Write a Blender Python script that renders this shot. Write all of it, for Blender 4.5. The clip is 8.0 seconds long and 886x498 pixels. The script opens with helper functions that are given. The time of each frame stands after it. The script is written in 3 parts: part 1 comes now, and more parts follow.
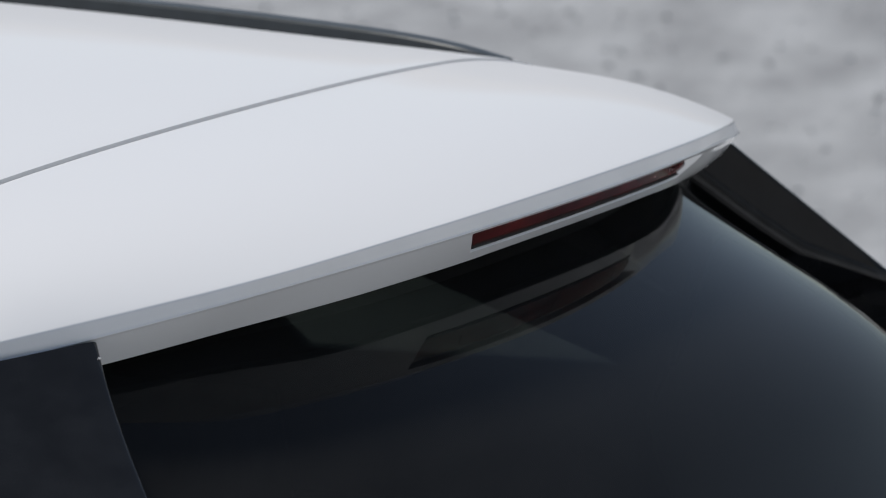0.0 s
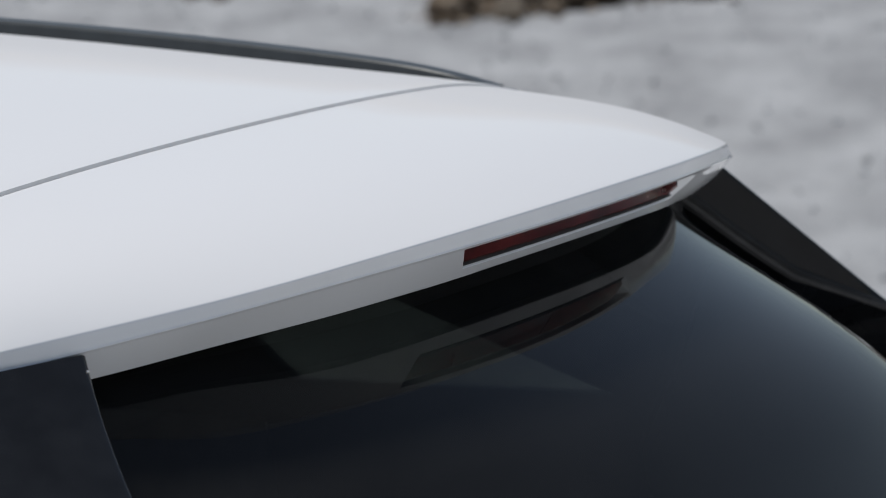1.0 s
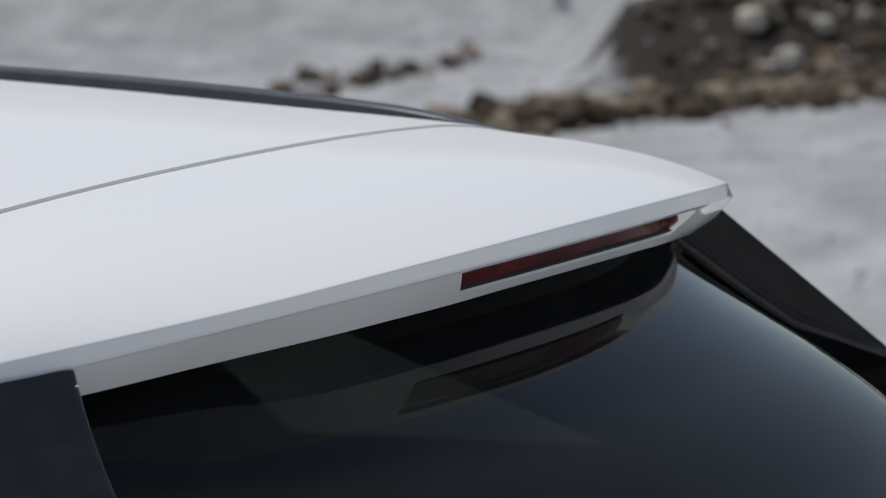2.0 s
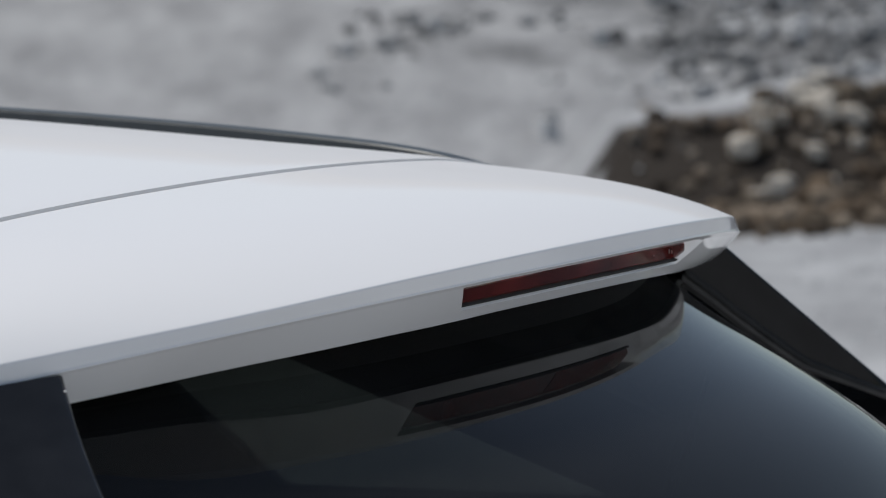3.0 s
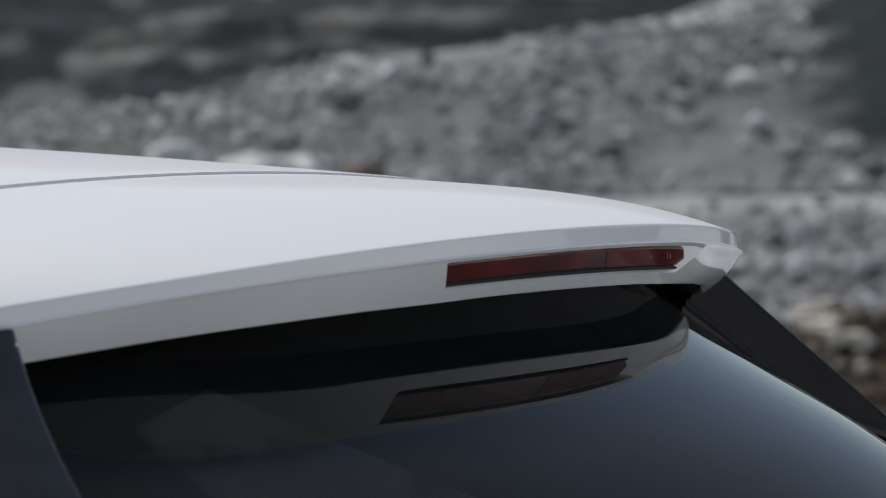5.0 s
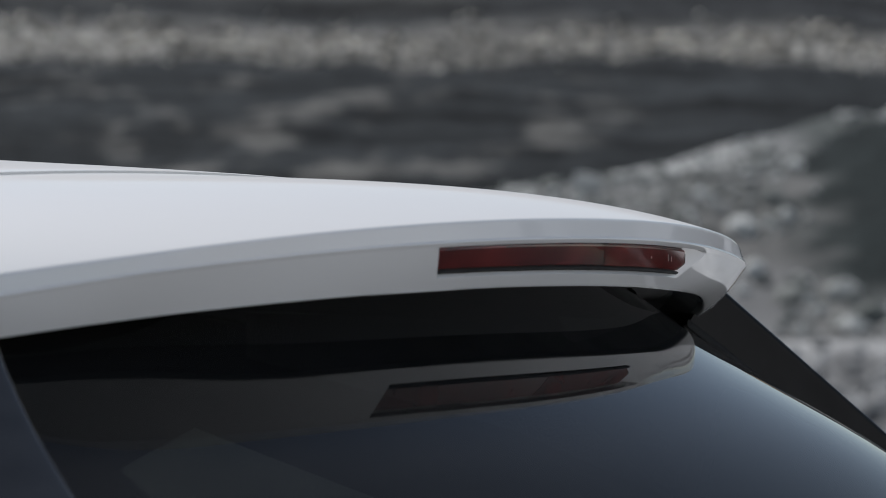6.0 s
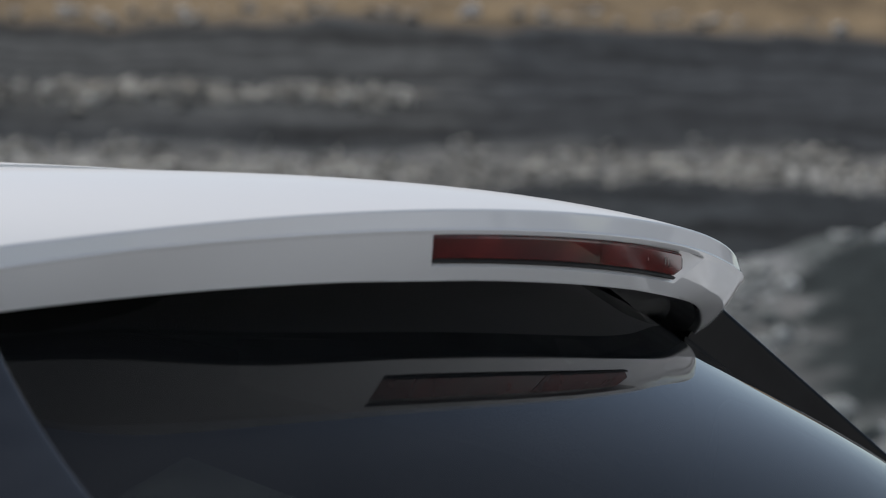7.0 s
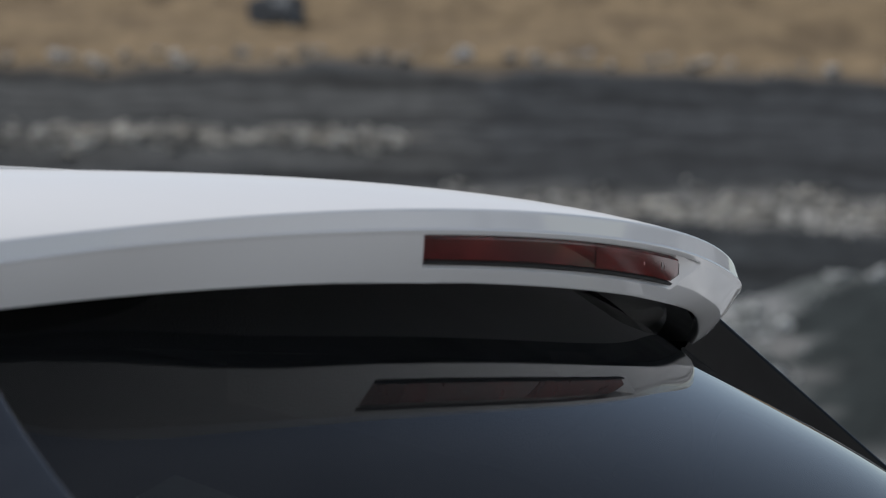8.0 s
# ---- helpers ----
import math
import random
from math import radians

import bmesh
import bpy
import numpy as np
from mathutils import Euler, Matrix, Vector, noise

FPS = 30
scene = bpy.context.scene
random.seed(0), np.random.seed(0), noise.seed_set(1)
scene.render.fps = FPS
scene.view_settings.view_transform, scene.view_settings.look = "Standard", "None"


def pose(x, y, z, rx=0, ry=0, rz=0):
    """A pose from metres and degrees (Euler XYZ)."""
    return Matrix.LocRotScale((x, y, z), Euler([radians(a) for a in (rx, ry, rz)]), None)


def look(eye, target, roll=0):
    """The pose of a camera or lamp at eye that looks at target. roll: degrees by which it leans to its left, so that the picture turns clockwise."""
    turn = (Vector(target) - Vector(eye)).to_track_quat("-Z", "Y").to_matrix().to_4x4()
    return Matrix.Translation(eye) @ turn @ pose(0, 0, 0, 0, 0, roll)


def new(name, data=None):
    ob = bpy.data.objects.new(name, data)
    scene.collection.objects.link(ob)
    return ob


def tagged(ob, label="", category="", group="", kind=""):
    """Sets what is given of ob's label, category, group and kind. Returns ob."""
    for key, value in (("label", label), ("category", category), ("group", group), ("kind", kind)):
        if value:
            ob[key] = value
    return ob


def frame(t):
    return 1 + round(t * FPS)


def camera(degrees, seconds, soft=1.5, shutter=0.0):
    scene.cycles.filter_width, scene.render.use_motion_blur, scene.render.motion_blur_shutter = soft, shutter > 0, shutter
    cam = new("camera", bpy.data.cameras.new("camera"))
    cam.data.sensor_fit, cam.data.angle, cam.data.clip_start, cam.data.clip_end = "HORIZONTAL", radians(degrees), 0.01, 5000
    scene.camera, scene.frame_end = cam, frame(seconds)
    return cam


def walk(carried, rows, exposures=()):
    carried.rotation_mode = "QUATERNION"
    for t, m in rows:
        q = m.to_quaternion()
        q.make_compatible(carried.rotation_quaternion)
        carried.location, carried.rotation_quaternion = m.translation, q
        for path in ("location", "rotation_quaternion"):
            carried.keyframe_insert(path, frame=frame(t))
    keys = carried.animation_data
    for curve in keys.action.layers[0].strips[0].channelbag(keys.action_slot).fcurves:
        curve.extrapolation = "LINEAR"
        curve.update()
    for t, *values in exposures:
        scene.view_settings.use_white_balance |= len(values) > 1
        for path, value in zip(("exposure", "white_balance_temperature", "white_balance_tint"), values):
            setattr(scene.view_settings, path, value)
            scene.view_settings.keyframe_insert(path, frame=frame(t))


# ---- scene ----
# camera: a long lens, lowered beside the rear corner of a parked car
FOCUS = 3.5
cam = camera(11.0, 8.0, soft=0.9)
cam.data.dof.use_dof = True
cam.data.dof.focus_distance = FOCUS
cam.data.dof.aperture_fstop = 14.0
ROWS = [
    (0, -3.4510, -1.4867, 2.0191, -64.963, -8.901, -1.045),
    (0.5, -3.4460, -1.4798, 1.9913, -65.086, -8.415, -1.256),
    (1, -3.4275, -1.4708, 1.9665, -65.144, -7.935, -1.282),
    (1.5, -3.4084, -1.4604, 1.9230, -65.201, -7.151, -1.251),
    (3, -3.2886, -1.3864, 1.7620, -65.490, -4.395, -1.075),
    (3.5, -3.2444, -1.3686, 1.7159, -65.477, -3.707, -0.932),
    (4, -3.1878, -1.3464, 1.6617, -65.470, -2.894, -1.097),
    (4.5, -3.1400, -1.3268, 1.6078, -65.497, -2.080, -1.045),
    (5, -3.0993, -1.3126, 1.5450, -65.496, -1.091, -1.304),
    (6.5, -2.9450, -1.2410, 1.3740, -65.647, 1.821, -1.833),
    (7, -2.9420, -1.2390, 1.3330, -65.699, 2.548, -1.884),
    (7.5, -2.9180, -1.2300, 1.3140, -65.755, 2.930, -1.884),
    (8, -2.8750, -1.2090, 1.3080, -65.804, 3.105, -2.130),

]
walk(cam, [(t, pose(x, y, z, 90 + p, 0, a) @ pose(0, 0, 0, 0, 0, r)) for t, x, y, z, a, p, r in ROWS], [(0.0, 0.37, 6600, 9), (8.0, 0.37, 6600, 9)])

# world and sun: bright, thinly overcast daylight
SUN_EL, SUN_AZ = 66, 13
world = bpy.data.worlds.new("world")
scene.world = world
world.use_nodes = True
wn = world.node_tree.nodes
sky = wn.new("ShaderNodeTexSky")
sky.sky_type, sky.sun_disc = "NISHITA", False
sky.sun_elevation, sky.sun_rotation = radians(SUN_EL), radians(SUN_AZ)
sky.air_density, sky.dust_density, sky.ozone_density = 1.0, 0.3, 1.0
haze = wn.new("ShaderNodeHueSaturation")
haze.inputs["Saturation"].default_value = 0.78
world.node_tree.links.new(sky.outputs[0], haze.inputs["Color"])
world.node_tree.links.new(haze.outputs[0], wn["Background"].inputs[0])
wn["Background"].inputs[1].default_value = 0.069
sun = new("sun", bpy.data.lights.new("sun", "SUN"))
sun.data.energy, sun.data.angle, sun.data.color = 2.25, radians(12), (1.0, 0.975, 0.94)
sun.matrix_world = look((0, 0, 0), (-math.sin(radians(SUN_AZ)) * math.cos(radians(SUN_EL)), -math.cos(radians(SUN_AZ)) * math.cos(radians(SUN_EL)), -math.sin(radians(SUN_EL))))


# ---------------------------------------------------------------- materials
def material(name, color, rough=0.5, metal=0.0, coat=0.0, spec=0.5, noise_scale=None, vary=0.0, bump=0.0, bump_scale=50.0, detail=4.0):
    m = bpy.data.materials.new(name)
    m.use_nodes = True
    nt = m.node_tree
    b = nt.nodes["Principled BSDF"]
    b.inputs["Base Color"].default_value = (*color, 1)
    b.inputs["Roughness"].default_value = rough
    b.inputs["Metallic"].default_value = metal
    b.inputs["Coat Weight"].default_value = coat
    b.inputs["Coat Roughness"].default_value = 0.02
    b.inputs["Specular IOR Level"].default_value = spec
    co = nt.nodes.new("ShaderNodeTexCoord")
    if vary:
        n = nt.nodes.new("ShaderNodeTexNoise")
        n.inputs["Scale"].default_value, n.inputs["Detail"].default_value = noise_scale or 8.0, detail
        nt.links.new(co.outputs["Object"], n.inputs["Vector"])
        r = nt.nodes.new("ShaderNodeValToRGB")
        r.color_ramp.elements[0].position, r.color_ramp.elements[1].position = 0.3, 0.7
        r.color_ramp.elements[0].color = (*[c * (1 - vary) for c in color], 1)
        r.color_ramp.elements[1].color = (*[min(1, c * (1 + vary)) for c in color], 1)
        nt.links.new(n.outputs["Fac"], r.inputs["Fac"])
        nt.links.new(r.outputs["Color"], b.inputs["Base Color"])
    if bump:
        n2 = nt.nodes.new("ShaderNodeTexNoise")
        n2.inputs["Scale"].default_value, n2.inputs["Detail"].default_value = bump_scale, 6
        nt.links.new(co.outputs["Object"], n2.inputs["Vector"])
        bu = nt.nodes.new("ShaderNodeBump")
        bu.inputs["Strength"].default_value, bu.inputs["Distance"].default_value = bump, 0.01
        nt.links.new(n2.outputs["Fac"], bu.inputs["Height"])
        nt.links.new(bu.outputs["Normal"], b.inputs["Normal"])
    return m


def paint_material():
    m = material("white_paint", (0.742, 0.738, 0.742), 0.6, 0.0, 0.7, 0.1)
    nt = m.node_tree
    b = nt.nodes["Principled BSDF"]
    b.inputs["Coat IOR"].default_value = 1.5
    co = nt.nodes.new("ShaderNodeTexCoord")
    n = nt.nodes.new("ShaderNodeTexNoise")
    n.inputs["Scale"].default_value, n.inputs["Detail"].default_value = 900, 2
    nt.links.new(co.outputs["Object"], n.inputs["Vector"])
    bu = nt.nodes.new("ShaderNodeBump")
    bu.inputs["Strength"].default_value, bu.inputs["Distance"].default_value = 0.004, 0.0002
    nt.links.new(n.outputs["Fac"], bu.inputs["Height"])
    nt.links.new(bu.outputs["Normal"], b.inputs["Coat Normal"])
    # clear coat cut on upward faces, muting their reflections like a polarising filter
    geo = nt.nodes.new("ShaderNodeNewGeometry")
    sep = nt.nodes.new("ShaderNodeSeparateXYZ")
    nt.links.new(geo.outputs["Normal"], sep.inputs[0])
    coat_cut = nt.nodes.new("ShaderNodeMapRange")
    coat_cut.inputs["From Min"].default_value, coat_cut.inputs["From Max"].default_value = 0.60, 0.90
    coat_cut.inputs["To Min"].default_value, coat_cut.inputs["To Max"].default_value = 0.95, 0.28
    nt.links.new(sep.outputs["Z"], coat_cut.inputs["Value"])
    nt.links.new(coat_cut.outputs["Result"], b.inputs["Coat Weight"])
    return m


def glass_material(name, tint, rough=0.0, veil=0.0):
    m = bpy.data.materials.new(name)
    m.use_nodes = True
    nt = m.node_tree
    nt.nodes.remove(nt.nodes["Principled BSDF"])
    out = nt.nodes["Material Output"]
    tr = nt.nodes.new("ShaderNodeBsdfTransparent")
    tr.inputs[0].default_value = (*tint, 1)
    gl = nt.nodes.new("ShaderNodeBsdfGlossy")
    gl.inputs["Roughness"].default_value = rough
    fr = nt.nodes.new("ShaderNodeFresnel")
    fr.inputs["IOR"].default_value = 1.5
    # reflection set to drop off quickly away from grazing, like a polarising filter
    held = nt.nodes.new("ShaderNodeMath")
    held.operation = "POWER"
    held.inputs[1].default_value = 1.6
    nt.links.new(fr.outputs[0], held.inputs[0])
    gain = nt.nodes.new("ShaderNodeMath")
    gain.operation, gain.use_clamp = "MULTIPLY", True
    gain.inputs[1].default_value = 1.7
    nt.links.new(held.outputs[0], gain.inputs[0])
    mx = nt.nodes.new("ShaderNodeMixShader")
    nt.links.new(gain.outputs[0], mx.inputs[0])
    nt.links.new(tr.outputs[0], mx.inputs[1])
    nt.links.new(gl.outputs[0], mx.inputs[2])
    # faint grey diffuse veil mixed in to lift the dark tones of the glass
    if veil:
        du = nt.nodes.new("ShaderNodeBsdfDiffuse")
        n = nt.nodes.new("ShaderNodeTexNoise")
        n.inputs["Scale"].default_value, n.inputs["Detail"].default_value = 14, 6
        r = nt.nodes.new("ShaderNodeMapRange")
        r.inputs["To Min"].default_value, r.inputs["To Max"].default_value = veil * 0.6, veil * 1.4
        nt.links.new(n.outputs["Fac"], r.inputs["Value"])
        m2 = nt.nodes.new("ShaderNodeMixShader")
        du.inputs["Color"].default_value = (0.5, 0.5, 0.5, 1)
        nt.links.new(r.outputs["Result"], m2.inputs[0])
        nt.links.new(mx.outputs[0], m2.inputs[1])
        nt.links.new(du.outputs[0], m2.inputs[2])
        nt.links.new(m2.outputs[0], out.inputs[0])
    else:
        nt.links.new(mx.outputs[0], out.inputs[0])
    return m


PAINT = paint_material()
CLEAR = glass_material("side_glass", (0.48, 0.49, 0.48))
PRIVACY = glass_material("privacy_glass", (0.065, 0.078, 0.072), 0.0, 0.021)
BLACK_GLOSS = material("gloss_black_trim", (0.0075, 0.008, 0.009), 0.12, 0, 0.0, 0.18, 30, 0.3)
RUBBER = material("rubber", (0.02, 0.02, 0.02), 0.75, 0, 0, 0.3, 40, 0.3, 0.2, 300)
RAIL = material("anthracite_rail", (0.040, 0.046, 0.048), 0.42, 0.0, 0.0, 0.5, 30, 0.15, 0.05, 700)
UNDER = material("dark_underside_plastic", (0.20, 0.20, 0.198), 0.6, 0, 0, 0.3, 18, 0.25, 0.15, 900)
HEADER = material("dark_header_plastic", (0.18, 0.18, 0.175), 0.7, 0, 0, 0.3, 18, 0.25, 0.15, 900)
TRIM = material("worn_grey_trim", (0.05, 0.047, 0.045), 0.6, 0, 0, 0.3, 40, 0.3, 0.1, 500)
CABIN = material("dark_cabin_cloth", (0.10, 0.10, 0.10), 0.9, 0, 0, 0.2, 25, 0.3, 0.3, 400)
RIM = material("silver_alloy", (0.55, 0.56, 0.58), 0.3, 0.9, 0, 0.5, 20, 0.1)


# ---------------------------------------------------------------- helpers
def to_mesh(name, verts, faces, mat, smooth=True, angle=35):
    me = bpy.data.meshes.new(name)
    me.from_pydata([tuple(v) for v in verts], [], faces)
    me.validate()
    me.materials.append(mat)
    bm = bmesh.new()
    bm.from_mesh(me)
    bmesh.ops.recalc_face_normals(bm, faces=bm.faces)
    for f in bm.faces:
        f.smooth = smooth
    if smooth:
        for e in bm.edges:
            e.smooth = not (len(e.link_faces) == 2 and e.calc_face_angle(0) > radians(angle))
    bm.to_mesh(me)
    bm.free()
    return me


def piece(name, verts, faces, mat, parent=None, label="", smooth=True, angle=35):
    ob = new(name, to_mesh(name, verts, faces, mat, smooth, angle))
    if parent is not None:
        ob.parent = parent
    return tagged(ob, label)


def loft(sections, closed=True, caps=True):
    """Quads between consecutive sections, each a list of the same number of points."""
    verts = [p for s in sections for p in s]
    n = len(sections[0])
    faces = []
    for i in range(len(sections) - 1):
        for j in range(n if closed else n - 1):
            k = (j + 1) % n
            faces.append((i * n + j, i * n + k, (i + 1) * n + k, (i + 1) * n + j))
    if closed and caps:
        faces.append(tuple(range(n)))
        faces.append(tuple((len(sections) - 1) * n + j for j in reversed(range(n))))
    return verts, faces


def fillet(p, v, q, r, n=4):
    """Points that round the corner v between p and q."""
    p, v, q = Vector(p), Vector(v), Vector(q)
    a = v + (p - v).normalized() * min(r, (p - v).length * 0.45)
    b = v + (q - v).normalized() * min(r, (q - v).length * 0.45)
    return [a.lerp(v, t).lerp(v.lerp(b, t), t) for t in [i / n for i in range(n + 1)]]


def steps(a, b, n):
    return [a + (b - a) * i / n for i in range(n + 1)]


# ---------------------------------------------------------------- lines of the tail
def bow(c, x):
    q = x * x
    return Vector((x, c[0] + c[1] * q + c[2] * q * q, c[3] + c[4] * q + c[5] * q * q))


def corner(x, k):  # the lip swells a little at its outer corners
    return Vector((0, -k * math.exp(-((abs(x) - 0.47) / 0.09) ** 2), 0))


def ridge(x):      # upper edge of the trailing lip
    return bow((-0.0260, 0.2492, 0.4327, 1.4953, -0.0721, -0.0595), x) + corner(x, 0.0035)


def crease(x):     # lower edge of the trailing lip, drawn in under the ridge on the near side
    p = bow((-0.0257, 0.2917, 0.2199, 1.4813, -0.0624, -0.0629), x)
    if x > 0:
        return p + corner(x, 0.0075)
    d = max(0.0, ridge(x).y - p.y) * 0.95
    return p + Vector((0, d, -0.2 * d))


def hem(x):        # lower edge of the painted face
    return bow((0.0089, 0.1835, 0.5078, 1.4483, -0.0464, -0.0822), x) + corner(x, -0.005)


def seam(x):       # joint between roof and spoiler
    p = bow((0.2912, 0.1069, -0.1594, 1.5404, -0.0620, -0.0141), x)
    over = max(0.0, abs(x) - 0.40)
    p.z -= 0.28 * over * over + 6.0 * max(0.0, abs(x) - 0.60) ** 2
    return p


# rear window: a bowed sheet, s runs down the slope; its far edge rolls off
TH = 1.0124
GN = Vector((0, -math.cos(TH), math.sin(TH)))
GE = Vector((0, -math.sin(TH), -math.cos(TH)))


def ease(t):
    t = max(0.0, min(1.0, t))
    return t * t * (3 - 2 * t)


def bulge(x, s):
    q, u = min(x * x, 0.45), max(-0.17, min(s - 0.1, 0.15))
    out = -0.0261 - 0.1422 * q - 0.2538 * q * q + 0.2245 * q ** 3 + (0.046 * q + 0.2477 * q * q) * u - 0.5243 * u * u - 3.3695 * u ** 3
    return out - 0.385 * max(0.0, s - 0.25)


def pane(x, s, lift=0.0, roll=True):
    drop = 4.0 * max(0.0, x - 0.42) ** 2 * ease((s + 0.10) / 0.08) if roll else 0.0
    return Vector((0, 0, 1.44)) + GN * (bulge(x, s) - drop + lift) + GE * s + Vector((x, 0, 0))


def pane_s(p):
    return (Vector(p) - Vector((0, 0, 1.44))).dot(GE)


def roof_point(x, d):
    """A point of the roof, d metres ahead of the seam."""
    p = seam(x)
    rise = 0.099 * d - 0.040 * d * d
    rise -= 0.003 * ease((abs(x) - 0.25) / 0.20) * ease(d / 0.25)
    return Vector((p.x, p.y + d, p.z + rise))


HALF = 0.72
car = tagged(new("car"), "white estate car with roof spoiler and black side fins", "car")


def clamp(t):
    return max(0.0, min(1.0, t))


def rim_left(v):
    return -0.2315 + 0.0460 * v


def rim_right(v):
    return 0.283 - 0.051 * v


def hollow(x, v):
    """How deep the face is pressed in round the brake light; v runs from the crease (0) to the hem (1)."""
    if x < 0:
        ends = clamp((x - rim_left(v)) / 0.002)
    else:
        ends = clamp((rim_right(v) - x) / 0.040)
    return 0.0095 * ends * clamp((v - 0.085) / 0.05) * clamp((0.715 - v) / 0.03)


def swell(x, v):
    """Towards the outer corner the face swells into a smooth round."""
    return 0.0040 * ease((x - 0.235) / 0.11) * clamp((0.70 - x) / 0.10) * math.sin(math.pi * clamp(v)) ** 0.9


def face_point(x, v, lift=0.0, round_off=True):
    b, c = crease(x), hem(x)
    t = (c - b).normalized()
    out = Vector((0, -1, 0)) - t * Vector((0, -1, 0)).dot(t)
    out.normalize()
    return b.lerp(c, v) + out * ((swell(x, v) if round_off else 0.0) + lift)


def build_spoiler():
    xs = steps(-HALF, -0.34, 60)[:-1] + steps(-0.34, 0.34, 240)[:-1] + steps(0.34, HALF, 90)
    vs = [0.085, 0.10, 0.115, 0.13, 0.145, 0.16, 0.2, 0.28, 0.36, 0.42, 0.47, 0.52, 0.57, 0.61, 0.645, 0.66, 0.67, 0.68, 0.69, 0.70, 0.71, 0.72, 0.735, 0.76, 0.82, 0.88, 0.91, 0.925]
    secs = []
    for x in xs:
        a, b, c, d = ridge(x), crease(x), hem(x), seam(x)
        d = d + Vector((0, -0.0024, -0.0014))
        ts = [0.0, 0.012, 0.03, 0.07] + steps(0.12, 0.92, 16) + [0.955, 0.975, 0.985, 1.0]
        top = [d.lerp(a, t) + Vector((0, 0, t * (1 - t) * (0.0190 + 0.038 * t))) for t in ts]
        lead = fillet(d + Vector((0, 0.001, -0.02)), d, top[1], 0.0028, 4)
        ra = fillet(top[-2], a, b, 0.0016, 4)
        face = []
        for v in vs:
            w = x + (v - 0.5) * (0.046 * math.exp(-((x + 0.2085) / 0.06) ** 2) - 0.051 * math.exp(-((x - 0.2575) / 0.06) ** 2))
            face.append(face_point(w, v, -hollow(w, v)))
        lip = [ra[-1].lerp(b, t) for t in (0.04, 0.10, 0.3, 0.5, 0.70, 0.82, 0.88)]
        rb = fillet(lip[-1], b + Vector((0, -0.0009, 0)), face[0], 0.0008, 4)  # the crease stands out as a thin bead
        brow = [rb[-1].lerp(face[0], t) for t in (0.25, 0.6)]
        up = Vector((0, 0.012, 0.014))
        rc = fillet(face[-1], c, c + up, 0.0022, 4)
        inner = [rc[-1].lerp(c + up, 0.15), c + up, d + Vector((0, -0.02, -0.035)), d + Vector((0, 0.001, -0.02))]
        secs.append(lead + top[1:-1] + ra + lip + rb + brow + face + rc + inner)
    v, f = loft(secs)
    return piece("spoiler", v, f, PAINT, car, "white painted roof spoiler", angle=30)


spoiler = build_spoiler()


def build_roof():
    xs = steps(-HALF, HALF, 80)
    ds = [0.0, 0.003, 0.01, 0.03, 0.06] + steps(0.1, 2.0, 24)
    secs = []
    for d in ds:
        row = [roof_point(x, d + 0.001) + Vector((0, 0, 0.0010)) for x in xs]
        if d == 0.0:
            row = [p + Vector((0, 0.0, -0.012)) for p in row]
        if d == 0.003:
            row = [p + Vector((0, -0.003, -0.0008)) for p in row]
        secs.append(row)
    v, f = loft(secs, closed=False)
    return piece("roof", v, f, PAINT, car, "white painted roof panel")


build_roof()


def build_rail(side):
    secs = []
    for y in steps(0.0, 1.5, 60):
        base = roof_point(0.580 * side, y + 0.015) - Vector((0, 0, 0.001))
        h = 0.002 + 0.0165 * (1 - math.exp(-y / 0.075)) if y < 1.3 else 0.002 + 0.0165 * max(0.0, (1.5 - y) / 0.2) ** 0.7
        w = 0.015
        ring = [(-w, -0.006), (-w * 0.92, h * 0.86), (-w * 0.80, h), (w * 0.5, h * 1.04), (w * 0.9, h * 0.8), (w, -0.02)]
        secs.append([base + Vector((a * side, 0, b)) for a, b in ring])
    v, f = loft(secs)
    return piece("roof_rail", v, f, RAIL, car, "anthracite roof rail", angle=25)


build_rail(1)
build_rail(-1)


def build_glass():
    xs = steps(-0.68, 0.68, 60)
    secs = []
    for s in steps(-0.16, 0.62, 48):
        k = 1 + 0.75 * max(-0.05, s)
        secs.append([pane(x * k, s) for x in xs])
    v, f = loft(secs, closed=False)
    ob = piece("rear_window", v, f, PRIVACY, car, "dark privacy glass rear window")
    return ob


build_glass()


def build_under():
    secs = []
    for x in steps(-HALF, HALF, 90):
        c = hem(x) + Vector((0, 0.005, 0.004))
        s = pane_s(c)
        e = pane(x, s - 0.05 - 0.06 * clamp((0.5 - abs(x)) / 0.3), 0.003)
        secs.append([c, c.lerp(e, 0.35) + Vector((0, 0.003, 0.010)), e, e + Vector((0, 0.01, 0.02)), c + Vector((0, 0.010, 0.014))])
    v, f = loft(secs)
    return piece("spoiler_underside", v, f, UNDER, car, "matt dark grey underside of the spoiler")


build_under()


def build_header():
    secs = []
    for x in steps(-0.74, 0.74, 60):
        k = max(-HALF, min(HALF, x))
        c = hem(k) + Vector((x - k, 0.005, 0.004))
        e = pane(x, pane_s(c) - 0.045 - 0.06 * clamp((0.5 - abs(x)) / 0.3), -0.004)
        t = seam(k) + Vector((x - k, 0.02, -0.03))
        secs.append([e, t, t + Vector((0, 0.02, 0)), e + Vector((0, 0.02, -0.006))])
    v, f = loft(secs)
    return piece("roof_header", v, f, HEADER, car, "black roof header above the rear window")


build_header()


def lens_x(u, v):
    """Along the light, u from its near end (0) to its far end (1)."""
    return (-0.236 + 0.046 * v) * (1 - u) + (0.203 + 0.103 * v) * u


